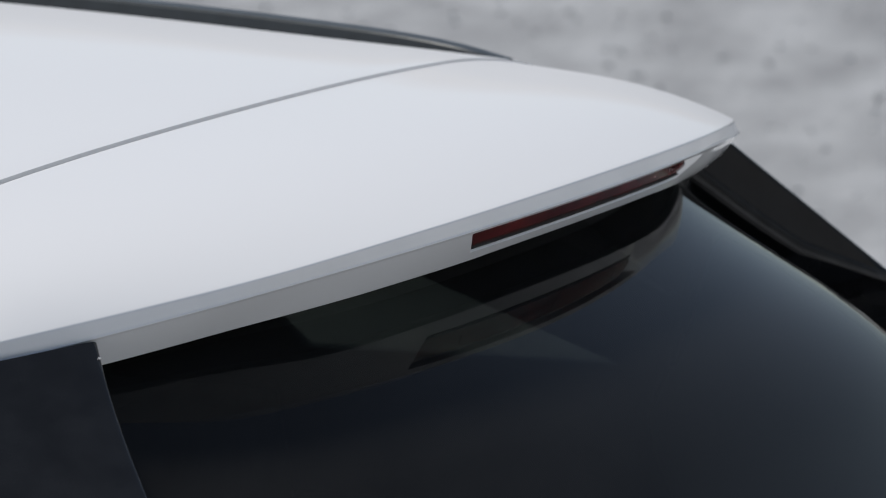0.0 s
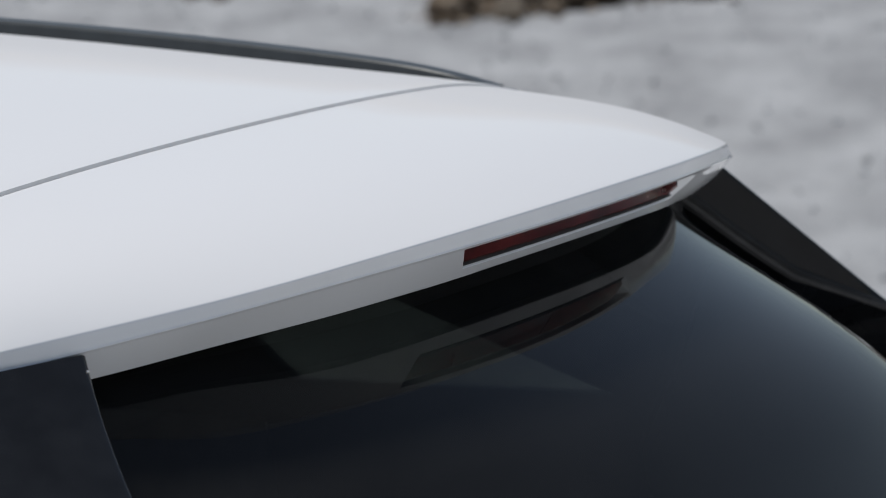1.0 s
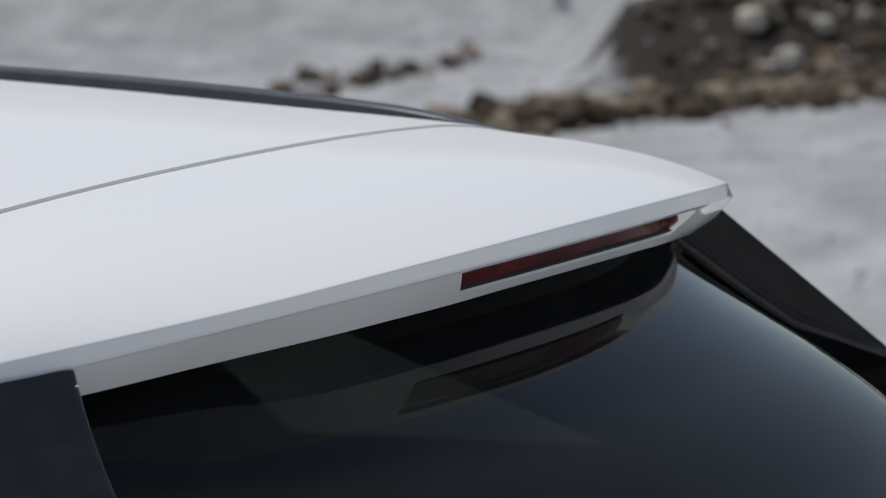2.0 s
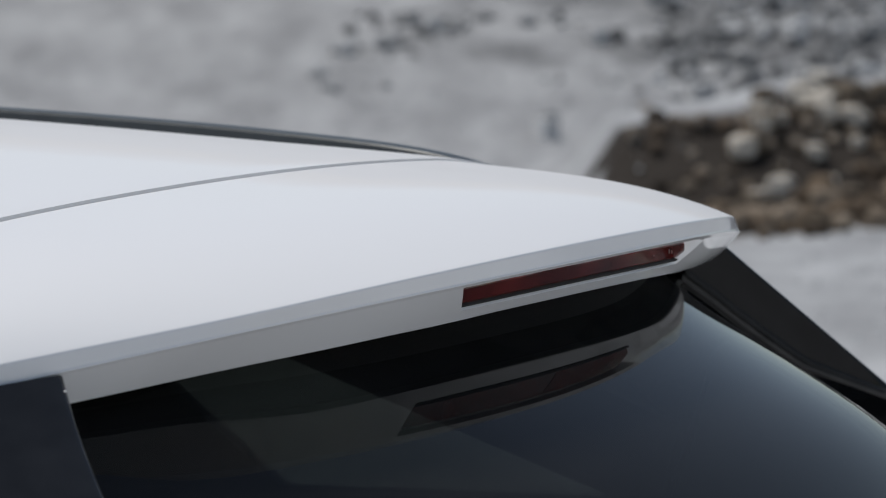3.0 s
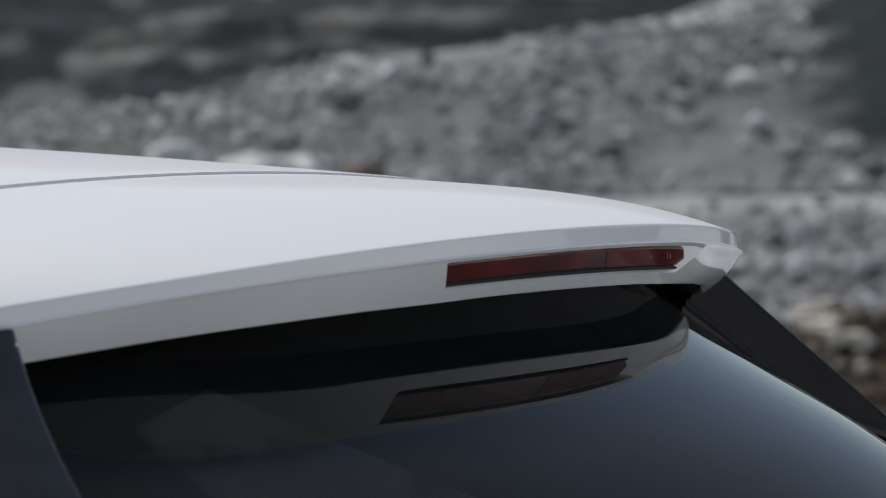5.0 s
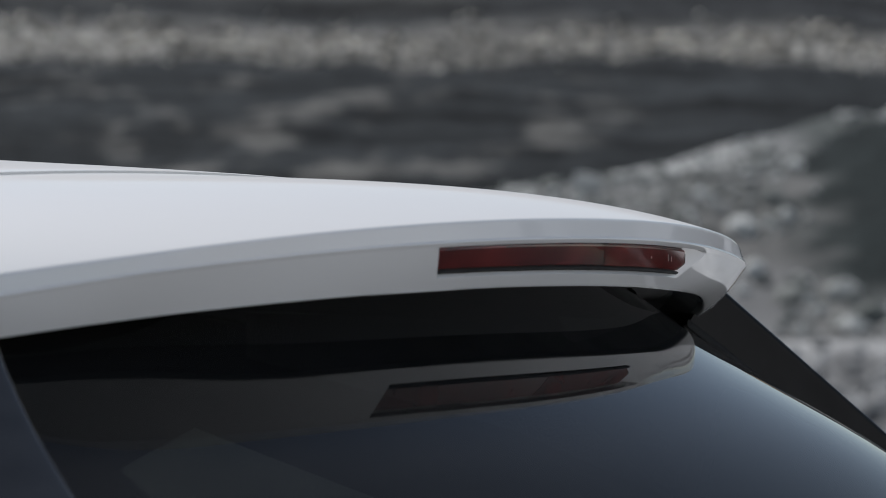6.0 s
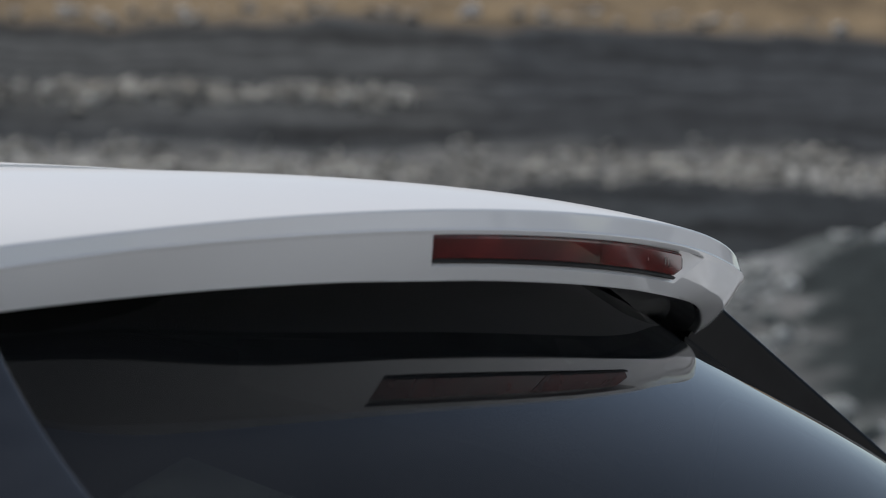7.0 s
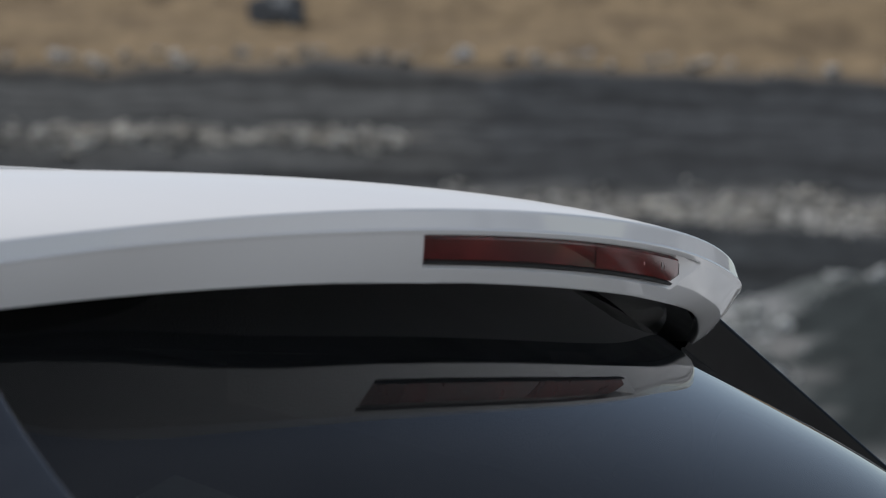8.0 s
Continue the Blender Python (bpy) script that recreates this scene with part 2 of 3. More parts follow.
def lens_bar(u0, u1, v0, v1, depth, back, mat, name, lab, parent, soft0=False, soft1=False):
    secs = []
    for u in steps(u0, u1, 40):
        k = 1.0
        if soft0:
            k = min(k, clamp((u - u0) / 0.012) * 0.25 + 0.75)
        if soft1:
            k = min(k, clamp((u1 - u) / 0.012) * 0.25 + 0.75)
        vm, hv = (v0 + v1) / 2, (v1 - v0) / 2 * k
        ring = [(-1.0, -back), (-1.0, -depth - 0.0008), (-0.93, -depth), (0.0, -depth + 0.0003), (0.93, -depth), (1.0, -depth - 0.0008), (1.0, -back)]
        secs.append([face_point(lens_x(u, vm + hv * a), vm + hv * a, lift, False) for a, lift in ring])
    v, f = loft(secs)
    return piece(name, v, f, mat, parent, lab)


def build_light():
    lamp = tagged(new("brake_light"), "dark red high-level brake light")
    lamp.parent = car
    lens_bar(0.004, 0.578, 0.19, 0.610, 0.0026, 0.013, LENS_SMOKED, "lens", "smoked red lens", lamp)
    lens_bar(0.580, 1.0, 0.19, 0.610, 0.0024, 0.013, LENS, "lens", "deep red lens", lamp)
    lens_bar(0.0, 0.966, 0.613, 0.672, 0.0012, 0.013, RUBBER, "seal", "black rubber seal", lamp)
    lens_bar(1.001, 1.007, 0.24, 0.672, 0.0026, 0.013, RUBBER, "seal", "black rubber seal", lamp)
    lens_bar(-0.008, 0.0035, 0.22, 0.672, 0.0016, 0.013, RUBBER, "seal", "black rubber seal", lamp)
    lens_bar(0.0, 1.0, 0.10, 0.186, 0.0052, 0.013, HOUSING, "light_housing", "grey housing strip", lamp)
    # pale bars that stand for bright glints on the lens
    for u, v, half in ((0.80, 0.38, 0.03), (0.895, 0.36, 0.075), (0.913, 0.38, 0.055)):
        lens_bar(u, u + 0.003, v - half, v + half, 0.0020, 0.006, HOUSING, "glint_bar", "tiny pale bar in place of a glint", lamp)


LENS = material("red_lens", (0.115, 0.008, 0.006), 0.15, 0, 0.0, 0.30, 26, 0.5)
LENS_SMOKED = material("smoked_red_lens", (0.100, 0.012, 0.009), 0.05, 0, 0.0, 0.90, 18, 0.6)
HOUSING = material("grey_housing", (0.30, 0.30, 0.29), 0.4, 0, 0, 0.5, 60, 0.2)
build_light()


def build_fin(side):
    j = Vector((0.593, 0.0996, 1.440))
    d, turn = (Vector((1.08, -0.744, -1.0)), Vector()) if side > 0 else (Vector((1.455, -1.138, -0.962)), Vector((0.067, -0.326, 0.025)))
    shift = Vector((0, 0, 0)) if side > 0 else Vector((0.024, 0.008, 0))

    def place(p):
        return Vector(((p.x + shift.x) * side, p.y + shift.y, p.z))

    secs, beads = [], ([], [])
    for k in steps(-0.08 if side > 0 else -0.045, 1.3, 60):
        a = j + (d + turn * k) * (0.17 * k)
        b = pane(a.x - 0.012, pane_s(a), -0.004, False)
        f = a + Vector((0.127 - 0.06 * k, 0.095 + 0.05 * k, -0.014))
        h = a + Vector((0.03 - 0.02 * k, 0.15, -0.10))
        ring = [b, b.lerp(a, 0.3)] + fillet(b, a, f, 0.007, 5) + [a.lerp(f, 0.2), f, h]
        secs.append([place(p) for p in ring])
        for i, (at, r) in enumerate(((0.80, 0.004), (0.90, 0.004))):
            c = a.lerp(b, at) + Vector((-0.001, -0.002, 0.001))
            beads[i].append([place(c + Vector((r * math.cos(q), 0, r * math.sin(q)))) for q in steps(0, 2 * math.pi, 8)[:-1]])
    v, f = loft(secs)
    fin = piece("side_fin", v, f, BLACK_GLOSS, car, "gloss black side fin beside the rear window", angle=40)
    for i, mat in enumerate((RUBBER, TRIM)):
        v, f = loft(beads[i])
        piece(("seal", "edge_trim")[i], v, f, mat, fin, ("black rubber seal along the glass", "worn grey edge trim")[i])
    return fin


build_fin(1)
build_fin(-1)


def disc(name, centre, normal, r, thick, mat, parent, label):
    q = Vector(normal).to_track_quat("Z", "Y").to_matrix()
    secs = []
    for h, k in ((-thick, 1.0), (thick * 0.5, 1.0), (thick, 0.7)):
        secs.append([Vector(centre) + q @ Vector((r * k * math.cos(a), r * k * math.sin(a), h)) for a in [2 * math.pi * i / 12 for i in range(12)]])
    v, f = loft(secs)
    return piece(name, v, f, mat, parent, label)


CHROME = material("bright_stud", (0.6, 0.6, 0.6), 0.25, 0.6)
disc("stud", (-0.6225, 0.1070, 1.4375), (-0.6, -0.8, 0.05), 0.0011, 0.0008, CHROME, car, "small bright stud on the fin")


def build_body():
    prof = [(-0.66, 0.60, 0.80), (-0.64, 0.96, 0.84), (-0.52, 1.02, 0.88), (0.2, 1.03, 0.93), (1.2, 1.02, 0.93), (2.2, 1.00, 0.93), (2.9, 0.97, 0.91), (3.6, 0.84, 0.84), (3.85, 0.58, 0.70)]
    secs = []
    for y, top, w in prof:
        ring = [(w * 0.90, 0.22), (w * 0.98, 0.34), (w, 0.55), (w * 0.985, top * 0.80), (w * 0.94, top * 0.95), (w * 0.86, top)]
        secs.append([Vector((-a, y, b)) for a, b in ring] + [Vector((a, y, b)) for a, b in reversed(ring)])
    v, f = loft(secs)
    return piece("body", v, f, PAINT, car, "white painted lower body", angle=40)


build_body()


def outline_sheet(name, outer, hole, x_of, mat, label, thick=0.02):
    """An upright side panel: the outline with an opening of as many corners, given as (y, z)."""
    n = len(outer)
    verts = []
    for t in (0.0, thick):
        for ring in (outer, hole):
            verts += [Vector((x_of(z) - t * (1 if x_of(z) > 0 else -1), y, z)) for y, z in ring]
    faces = []
    for i in range(n):
        k = (i + 1) % n
        faces += [(i, k, n + k, n + i), (2 * n + i, 3 * n + i, 3 * n + k, 2 * n + k), (i, 2 * n + i, 2 * n + k, k), (n + i, n + k, 3 * n + k, 3 * n + i)]
    return piece(name, verts, faces, mat, car, label, smooth=False)


def build_cabin():
    for side in (1, -1):
        def x_of(z):
            return side * (0.79 - 0.19 * (z - 1.0))
        # rear quarter with its small pointed window
        outer = [(-0.42, 1.02), (0.24, 1.355), (0.80, 1.47), (0.80, 1.02)]
        hole = [(0.275, 1.188), (0.665, 1.338), (0.755, 1.298), (0.630, 1.186)]
        outline_sheet("quarter_panel", outer, hole, x_of, BLACK_GLOSS, "black rear quarter panel")
        v = [Vector((x_of(z) - side * 0.008, y, z)) for y, z in hole]
        v += [p - Vector((side * 0.004, 0, 0)) for p in v]
        piece("quarter_window", v, [(0, 1, 2, 3), (7, 6, 5, 4), (0, 1, 5, 4), (1, 2, 6, 5), (2, 3, 7, 6), (3, 0, 4, 7)], CLEAR, car, "small pointed quarter window", smooth=False)
        outer = [(0.80, 1.02), (0.80, 1.49), (1.75, 1.50), (2.25, 1.02)]
        hole = [(0.86, 1.08), (0.86, 1.39), (1.70, 1.41), (2.10, 1.08)]
        outline_sheet("door_frame", outer, hole, x_of, BLACK_GLOSS, "black door frame")
        v = [Vector((x_of(z) - side * 0.008, y, z)) for y, z in hole]
        v += [p - Vector((side * 0.004, 0, 0)) for p in v]
        piece("door_window", v, [(0, 1, 2, 3), (7, 6, 5, 4), (0, 1, 5, 4), (1, 2, 6, 5), (2, 3, 7, 6), (3, 0, 4, 7)], PRIVACY, car, "dark door window", smooth=False)
        # cant rail that closes the roof to the side frames
        secs = []
        for d in steps(0.0, 1.95, 20):
            p = roof_point(HALF * side, d)
            q = Vector((x_of(1.40), p.y, 1.36 + 0.04 * clamp(d)))
            secs.append([p + Vector((0, 0, -0.001)), p + Vector((0.012 * side, 0, -0.012)), q + Vector((0.012 * side, 0, 0)), q, p + Vector((-0.01 * side, 0, -0.02))])
        v, f = loft(secs)
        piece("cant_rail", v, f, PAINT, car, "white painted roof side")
        # black lining that closes the pillar under the spoiler
        v = [Vector((side * x, y, z)) for x in (0.685, 0.70) for y, z in ((0.20, 1.27), (0.20, 1.425), (0.34, 1.428), (0.60, 1.44), (0.60, 1.40), (0.34, 1.33))]
        n = 6
        f = [tuple(range(n)), tuple(reversed(range(n, 2 * n)))] + [(i, (i + 1) % n, n + (i + 1) % n, n + i) for i in range(n)]
        piece("pillar_lining", v, f, CABIN, car, "dark pillar lining", smooth=False)
    # windscreen and dark boot lining
    v = [Vector(p) for p in ((-0.68, 2.22, 1.60), (0.68, 2.22, 1.60), (0.78, 2.95, 1.0), (-0.78, 2.95, 1.0))]
    v += [p + Vector((0, -0.004, -0.005)) for p in v]
    piece("windscreen", v, [(0, 1, 2, 3), (7, 6, 5, 4), (0, 1, 5, 4), (1, 2, 6, 5), (2, 3, 7, 6), (3, 0, 4, 7)], PRIVACY, car, "windscreen", smooth=False)
    secs = []
    for y in (0.62, 0.66, 0.72):
        secs.append([Vector((x, y + 0.10 * (z - 1.0), z)) for x, z in ((-0.70, 0.98), (-0.68, 1.15), (-0.5, 1.19), (0.5, 1.19), (0.68, 1.15), (0.70, 0.98))])
    v, f = loft(secs)
    piece("seat_back", v, f, CABIN, car, "dark cloth rear seat back")
    # headliner
    xs = steps(-0.68, 0.68, 20)
    secs = []
    for d in steps(0.02, 1.9, 12):
        secs.append([roof_point(x, d) + Vector((0, 0, -0.028)) for x in xs])
    v, f = loft(secs, closed=False)
    piece("headliner", v, f, CABIN, car, "dark headliner")


build_cabin()


def build_wheel(x, y):
    hub = tagged(new("wheel"), "alloy wheel with black tyre")
    hub.parent = car
    hub.location = (x, y, 0.34)

    def ring(pts, mat, name, lab):
        secs = []
        for i in range(33):
            a = 2 * math.pi * i / 32
            secs.append([Vector((px, r * math.cos(a), r * math.sin(a))) for px, r in pts])
        v, f = loft(secs, closed=True, caps=False)
        piece(name, v, f, mat, hub, lab)
    ring([(-0.11, 0.24), (-0.115, 0.30), (-0.09, 0.34), (0.09, 0.34), (0.115, 0.30), (0.11, 0.24)], RUBBER, "tyre", "black rubber tyre")
    ring([(-0.09, 0.02), (-0.10, 0.23), (0.10, 0.23), (0.06, 0.02)], RIM, "rim", "silver alloy rim")


for wx in (-0.84, 0.84):
    for wy in (0.25, 3.05):
        build_wheel(wx, wy)


# ---------------------------------------------------------------- the ground
AZ = -66.0  # local y of the land runs away from the car to its right front


def fbm(x, y, s, o=3):
    return sum(noise.noise((x * s * 2 ** k, y * s * 2 ** k, 3.7 + k)) / 2 ** k for k in range(o))


def smooth(a, b, x):
    t = max(0.0, min(1.0, (x - a) / (b - a)))
    return t * t * (3 - 2 * t)


def land(l, d):
    z = 1.2 * smooth(25, 34, d) + 0.05 * fbm(l, d, 0.25) * smooth(5, 12, d)
    # low stony bank
    z += (0.52 + 0.10 * smooth(1.2, 1.7, l) + 0.12 * fbm(l, d, 0.8)) * smooth(0.30, 0.80, l) * smooth(20.4, 22.0, d) * (1 - smooth(23.5, 27, d))
    crest = 2.58 + 0.12 * l + 0.06 * max(0.0, l) + 0.20 * fbm(l, d, 0.5)
    crest = max(1.8, min(3.30, crest))
    z += max(0.0, crest - 1.2) * smooth(35, 42, d) * (1 - 0.75 * smooth(43, 52, d))
    if d > 55:
        far = 0.5 - 0.075 * max(-14.0, min(14.0, l)) + 0.30 * (d - 55) + 0.15 * fbm(l, d, 0.12) + 0.12 * math.sin(d * 0.9 + fbm(l, d, 0.05) * 2)
        far *= smooth(55, 61, d) * (1 - smooth(10, 18, l))
        if d > 94:
            far = far - 0.30 * (d - 94) * smooth(94, 98, d)
        z += far
    return z + 0.12 * fbm(l, d, 0.9) * smooth(32, 38, d)


def ground_material():
    m = bpy.data.materials.new("quarry_ground")
    m.use_nodes = True
    nt = m.node_tree
    b = nt.nodes["Principled BSDF"]
    b.inputs["Roughness"].default_value = 0.95
    b.inputs["Specular IOR Level"].default_value = 0.15
    co = nt.nodes.new("ShaderNodeTexCoord")
    sep = nt.nodes.new("ShaderNodeSeparateXYZ")
    nt.links.new(co.outputs["Object"], sep.inputs[0])

    def noise_node(scale, detail=5, vec=None):
        n = nt.nodes.new("ShaderNodeTexNoise")
        n.inputs["Scale"].default_value, n.inputs["Detail"].default_value = scale, detail
        nt.links.new(vec or co.outputs["Object"], n.inputs["Vector"])
        return n

    def mathn(op, a, bb):
        n = nt.nodes.new("ShaderNodeMath")
        n.operation = op
        for i, s in enumerate((a, bb)):
            if isinstance(s, (int, float)):
                n.inputs[i].default_value = s
            else:
                nt.links.new(s, n.inputs[i])
        return n.outputs[0]

    wob = mathn("MULTIPLY", mathn("SUBTRACT", noise_node(0.7, 6).outputs["Fac"], 0.5), 1.3)
    dist = mathn("ADD", sep.outputs["Y"], wob)
    ramp = nt.nodes.new("ShaderNodeValToRGB")
    ramp.color_ramp.elements.remove(ramp.color_ramp.elements[1])
    # first stops: unseen ground by the car made paler to bounce light up
    stops = [(0, (0.69, 0.68, 0.67)), (6, (0.62, 0.615, 0.61)), (9, (0.375, 0.377, 0.38)), (22, (0.36, 0.363, 0.368)), (27, (0.33, 0.33, 0.332)), (33.8, (0.34, 0.338, 0.335)), (34.8, (0.165, 0.163, 0.158)), (39.9, (0.165, 0.163, 0.158)), (40.7, (0.21, 0.213, 0.212)), (43.2, (0.21, 0.213, 0.212)), (46.5, (0.20, 0.20, 0.20)), (50, (0.029, 0.032, 0.034)), (66.0, (0.029, 0.032, 0.034)), (66.7, (0.24, 0.233, 0.22)), (68.2, (0.25, 0.243, 0.228)), (68.8, (0.036, 0.038, 0.040)), (76.9, (0.042, 0.045, 0.048)), (77.5, (0.23, 0.168, 0.10)), (85.0, (0.23, 0.168, 0.10)), (87, (0.30, 0.298, 0.295)), (96, (0.36, 0.36, 0.36)), (104, (0.42, 0.42, 0.42))]
    # stops past 86 m: unseen land made pale to lighten paint reflections
    for i, (d, c) in enumerate(stops):
        e = ramp.color_ramp.elements[0] if i == 0 else ramp.color_ramp.elements.new(d / 130)
        e.position, e.color = d / 130, (*c, 1)
    nt.links.new(mathn("DIVIDE", dist, 130.0), ramp.inputs["Fac"])
    stretch = nt.nodes.new("ShaderNodeMapping")
    stretch.inputs["Scale"].default_value = (1.1, 0.45, 1.0)
    nt.links.new(co.outputs["Object"], stretch.inputs["Vector"])
    def step_node(v, a, b):
        n = nt.nodes.new("ShaderNodeMapRange")
        n.interpolation_type = "SMOOTHSTEP"
        n.inputs["From Min"].default_value, n.inputs["From Max"].default_value = a, b
        nt.links.new(v, n.inputs["Value"])
        return n.outputs["Result"]

    wl = mathn("ADD", sep.outputs["X"], mathn("MULTIPLY", mathn("SUBTRACT", noise_node(1.6, 5).outputs["Fac"], 0.5), 1.6))
    wd = mathn("ADD", sep.outputs["Y"], mathn("MULTIPLY", mathn("SUBTRACT", noise_node(1.1, 5).outputs["Fac"], 0.5), 1.4))
    mask = mathn("MULTIPLY", step_node(wl, 0.42, 0.62), mathn("MULTIPLY", step_node(wd, 20.3, 20.7), step_node(wd, 23.2, 22.7)))
    earth = nt.nodes.new("ShaderNodeMix")
    earth.data_type = "RGBA"
    nt.links.new(mask, earth.inputs[0])
    nt.links.new(ramp.outputs["Color"], earth.inputs[6])
    earth.inputs[7].default_value = (0.034, 0.028, 0.023, 1)
    def patch(base, m, colour):
        n = nt.nodes.new("ShaderNodeMix")
        n.data_type = "RGBA"
        nt.links.new(m, n.inputs[0])
        nt.links.new(base, n.inputs[6])
        n.inputs[7].default_value = (*colour, 1)
        return n.outputs[2]

    def window(l0, l1, d0, d1, soft=0.25):
        a = mathn("MULTIPLY", step_node(wl, l0, l0 + soft), step_node(wl, l1 + soft, l1))
        return mathn("MULTIPLY", a, mathn("MULTIPLY", step_node(wd, d0, d0 + soft), step_node(wd, d1 + soft, d1)))

    floor = patch(earth.outputs[2], mathn("MULTIPLY", window(-0.8, 5.5, 28.6, 31.9, 1.2), step_node(noise_node(1.7, 7).outputs["Fac"], 0.44, 0.60)), (0.19, 0.19, 0.19))
    floor = patch(floor, mathn("MULTIPLY", window(1.0, 6.0, 28.9, 31.6, 0.8), step_node(noise_node(2.4, 7).outputs["Fac"], 0.40, 0.54)), (0.15, 0.15, 0.15))
    floor = patch(floor, window(-18.0, -0.5, 68.9, 76.2, 1.5), (0.058, 0.059, 0.058))
    floor = patch(floor, mathn("MULTIPLY", window(-14.0, -1.0, 70.8, 72.3, 0.6), step_node(noise_node(0.9, 6).outputs["Fac"], 0.44, 0.58)), (0.22, 0.195, 0.16))
    row = mathn("SUBTRACT", mathn("SUBTRACT", wd, 18.9), mathn("MULTIPLY", wl, 0.9))
    row = mathn("MULTIPLY", mathn("MULTIPLY", step_node(row, -0.5, -0.1), step_node(row, 1.2, 0.7)), mathn("MULTIPLY", step_node(wl, -0.6, -0.3), step_node(wl, 1.5, 1.1)))
    floor = patch(floor, mathn("MULTIPLY", row, step_node(noise_node(1.4, 5).outputs["Fac"], 0.40, 0.52)), (0.085, 0.064, 0.046))
    floor = patch(floor, window(1.5, 3.7, 34.2, 34.9), (0.045, 0.043, 0.04))
    floor = patch(floor, window(2.7, 9.0, 36.8, 44.0, 0.6), (0.09, 0.097, 0.095))
    floor = patch(floor, window(2.8, 9.0, 36.9, 41.0, 0.6), (0.028, 0.034, 0.034))
    floor = patch(floor, window(-9.0, 2.4, 40.7, 43.2, 0.5), (0.42, 0.42, 0.415))
    floor = patch(floor, window(1.3, 2.5, 35.3, 37.6, 0.5), (0.19, 0.19, 0.19))
    floor = patch(floor, mathn("MULTIPLY", window(-9.0, 1.2, 56.0, 64.0, 1.5), step_node(noise_node(0.8, 5).outputs["Fac"], 0.50, 0.62)), (0.12, 0.118, 0.112))
    floor = patch(floor, mathn("MULTIPLY", mathn("MULTIPLY", step_node(wd, 77.8, 78.6), step_node(wd, 88.0, 86.0)), step_node(noise_node(0.55, 7).outputs["Fac"], 0.46, 0.60)), (0.165, 0.120, 0.073))
    fine = noise_node(2.2, 9, stretch.outputs["Vector"])
    r2 = nt.nodes.new("ShaderNodeValToRGB")
    r2.color_ramp.elements[0].position, r2.color_ramp.elements[1].position = 0.32, 0.68
    r2.color_ramp.elements[0].color, r2.color_ramp.elements[1].color = (0.74, 0.74, 0.745, 1), (1.14, 1.14, 1.14, 1)
    nt.links.new(fine.outputs["Fac"], r2.inputs["Fac"])
    mix = nt.nodes.new("ShaderNodeMix")
    mix.data_type, mix.blend_type = "RGBA", "MULTIPLY"
    mix.inputs[0].default_value = 1.0
    nt.links.new(floor, mix.inputs[6])
    nt.links.new(r2.outputs["Color"], mix.inputs[7])
    nt.links.new(mix.outputs[2], b.inputs["Base Color"])
    # long thin strata on the far side
    lines = nt.nodes.new("ShaderNodeMapping")
    lines.inputs["Scale"].default_value = (0.16, 2.2, 1.0)
    nt.links.new(co.outputs["Object"], lines.inputs["Vector"])
    r3 = nt.nodes.new("ShaderNodeValToRGB")
    r3.color_ramp.elements[0].position, r3.color_ramp.elements[1].position = 0.38, 0.64
    r3.color_ramp.elements[0].color, r3.color_ramp.elements[1].color = (0.55, 0.55, 0.55, 1), (1.6, 1.6, 1.6, 1)
    nt.links.new(noise_node(1.0, 6, lines.outputs["Vector"]).outputs["Fac"], r3.inputs["Fac"])
    strata = nt.nodes.new("ShaderNodeMix")
    strata.data_type, strata.blend_type = "RGBA", "MULTIPLY"
    nt.links.new(mathn("MULTIPLY", step_node(sep.outputs["Y"], 48.0, 52.0), step_node(sep.outputs["Y"], 77.6, 76.8)), strata.inputs[0])
    nt.links.new(mix.outputs[2], strata.inputs[6])
    nt.links.new(r3.outputs["Color"], strata.inputs[7])
    nt.links.new(strata.outputs[2], b.inputs["Base Color"])
    bu = nt.nodes.new("ShaderNodeBump")
    bu.inputs["Strength"].default_value, bu.inputs["Distance"].default_value = 0.7, 0.06
    nt.links.new(noise_node(8, 8).outputs["Fac"], bu.inputs["Height"])
    nt.links.new(bu.outputs["Normal"], b.inputs["Normal"])
    return m


def build_ground():
    ds = [-3000, -1000, -300, -100, -40, -15] + steps(-5, 25, 60) + steps(25.3, 62, 125) + steps(62.6, 140, 130) + [150, 175, 220, 400, 1000, 3000]
    ls = [-3000, -1000, -300, -120, -60, -40, -28, -20] + steps(-15, 15, 130) + [20, 28, 40, 60, 120, 300, 1000, 3000]
    verts = [(l, d, land(l, d)) for d in ds for l in ls]
    n = len(ls)
    faces = [(i * n + j, i * n + j + 1, (i + 1) * n + j + 1, (i + 1) * n + j) for i in range(len(ds) - 1) for j in range(n - 1)]
    ob = piece("ground", verts, faces, ground_material(), angle=180)
    ob.matrix_world = pose(0, 0, 0, 0, 0, AZ)
    return tagged(ob, "pale grey gravel ground rising to rubble slopes and a grassy quarry side", "ground", kind="structure")


build_ground()


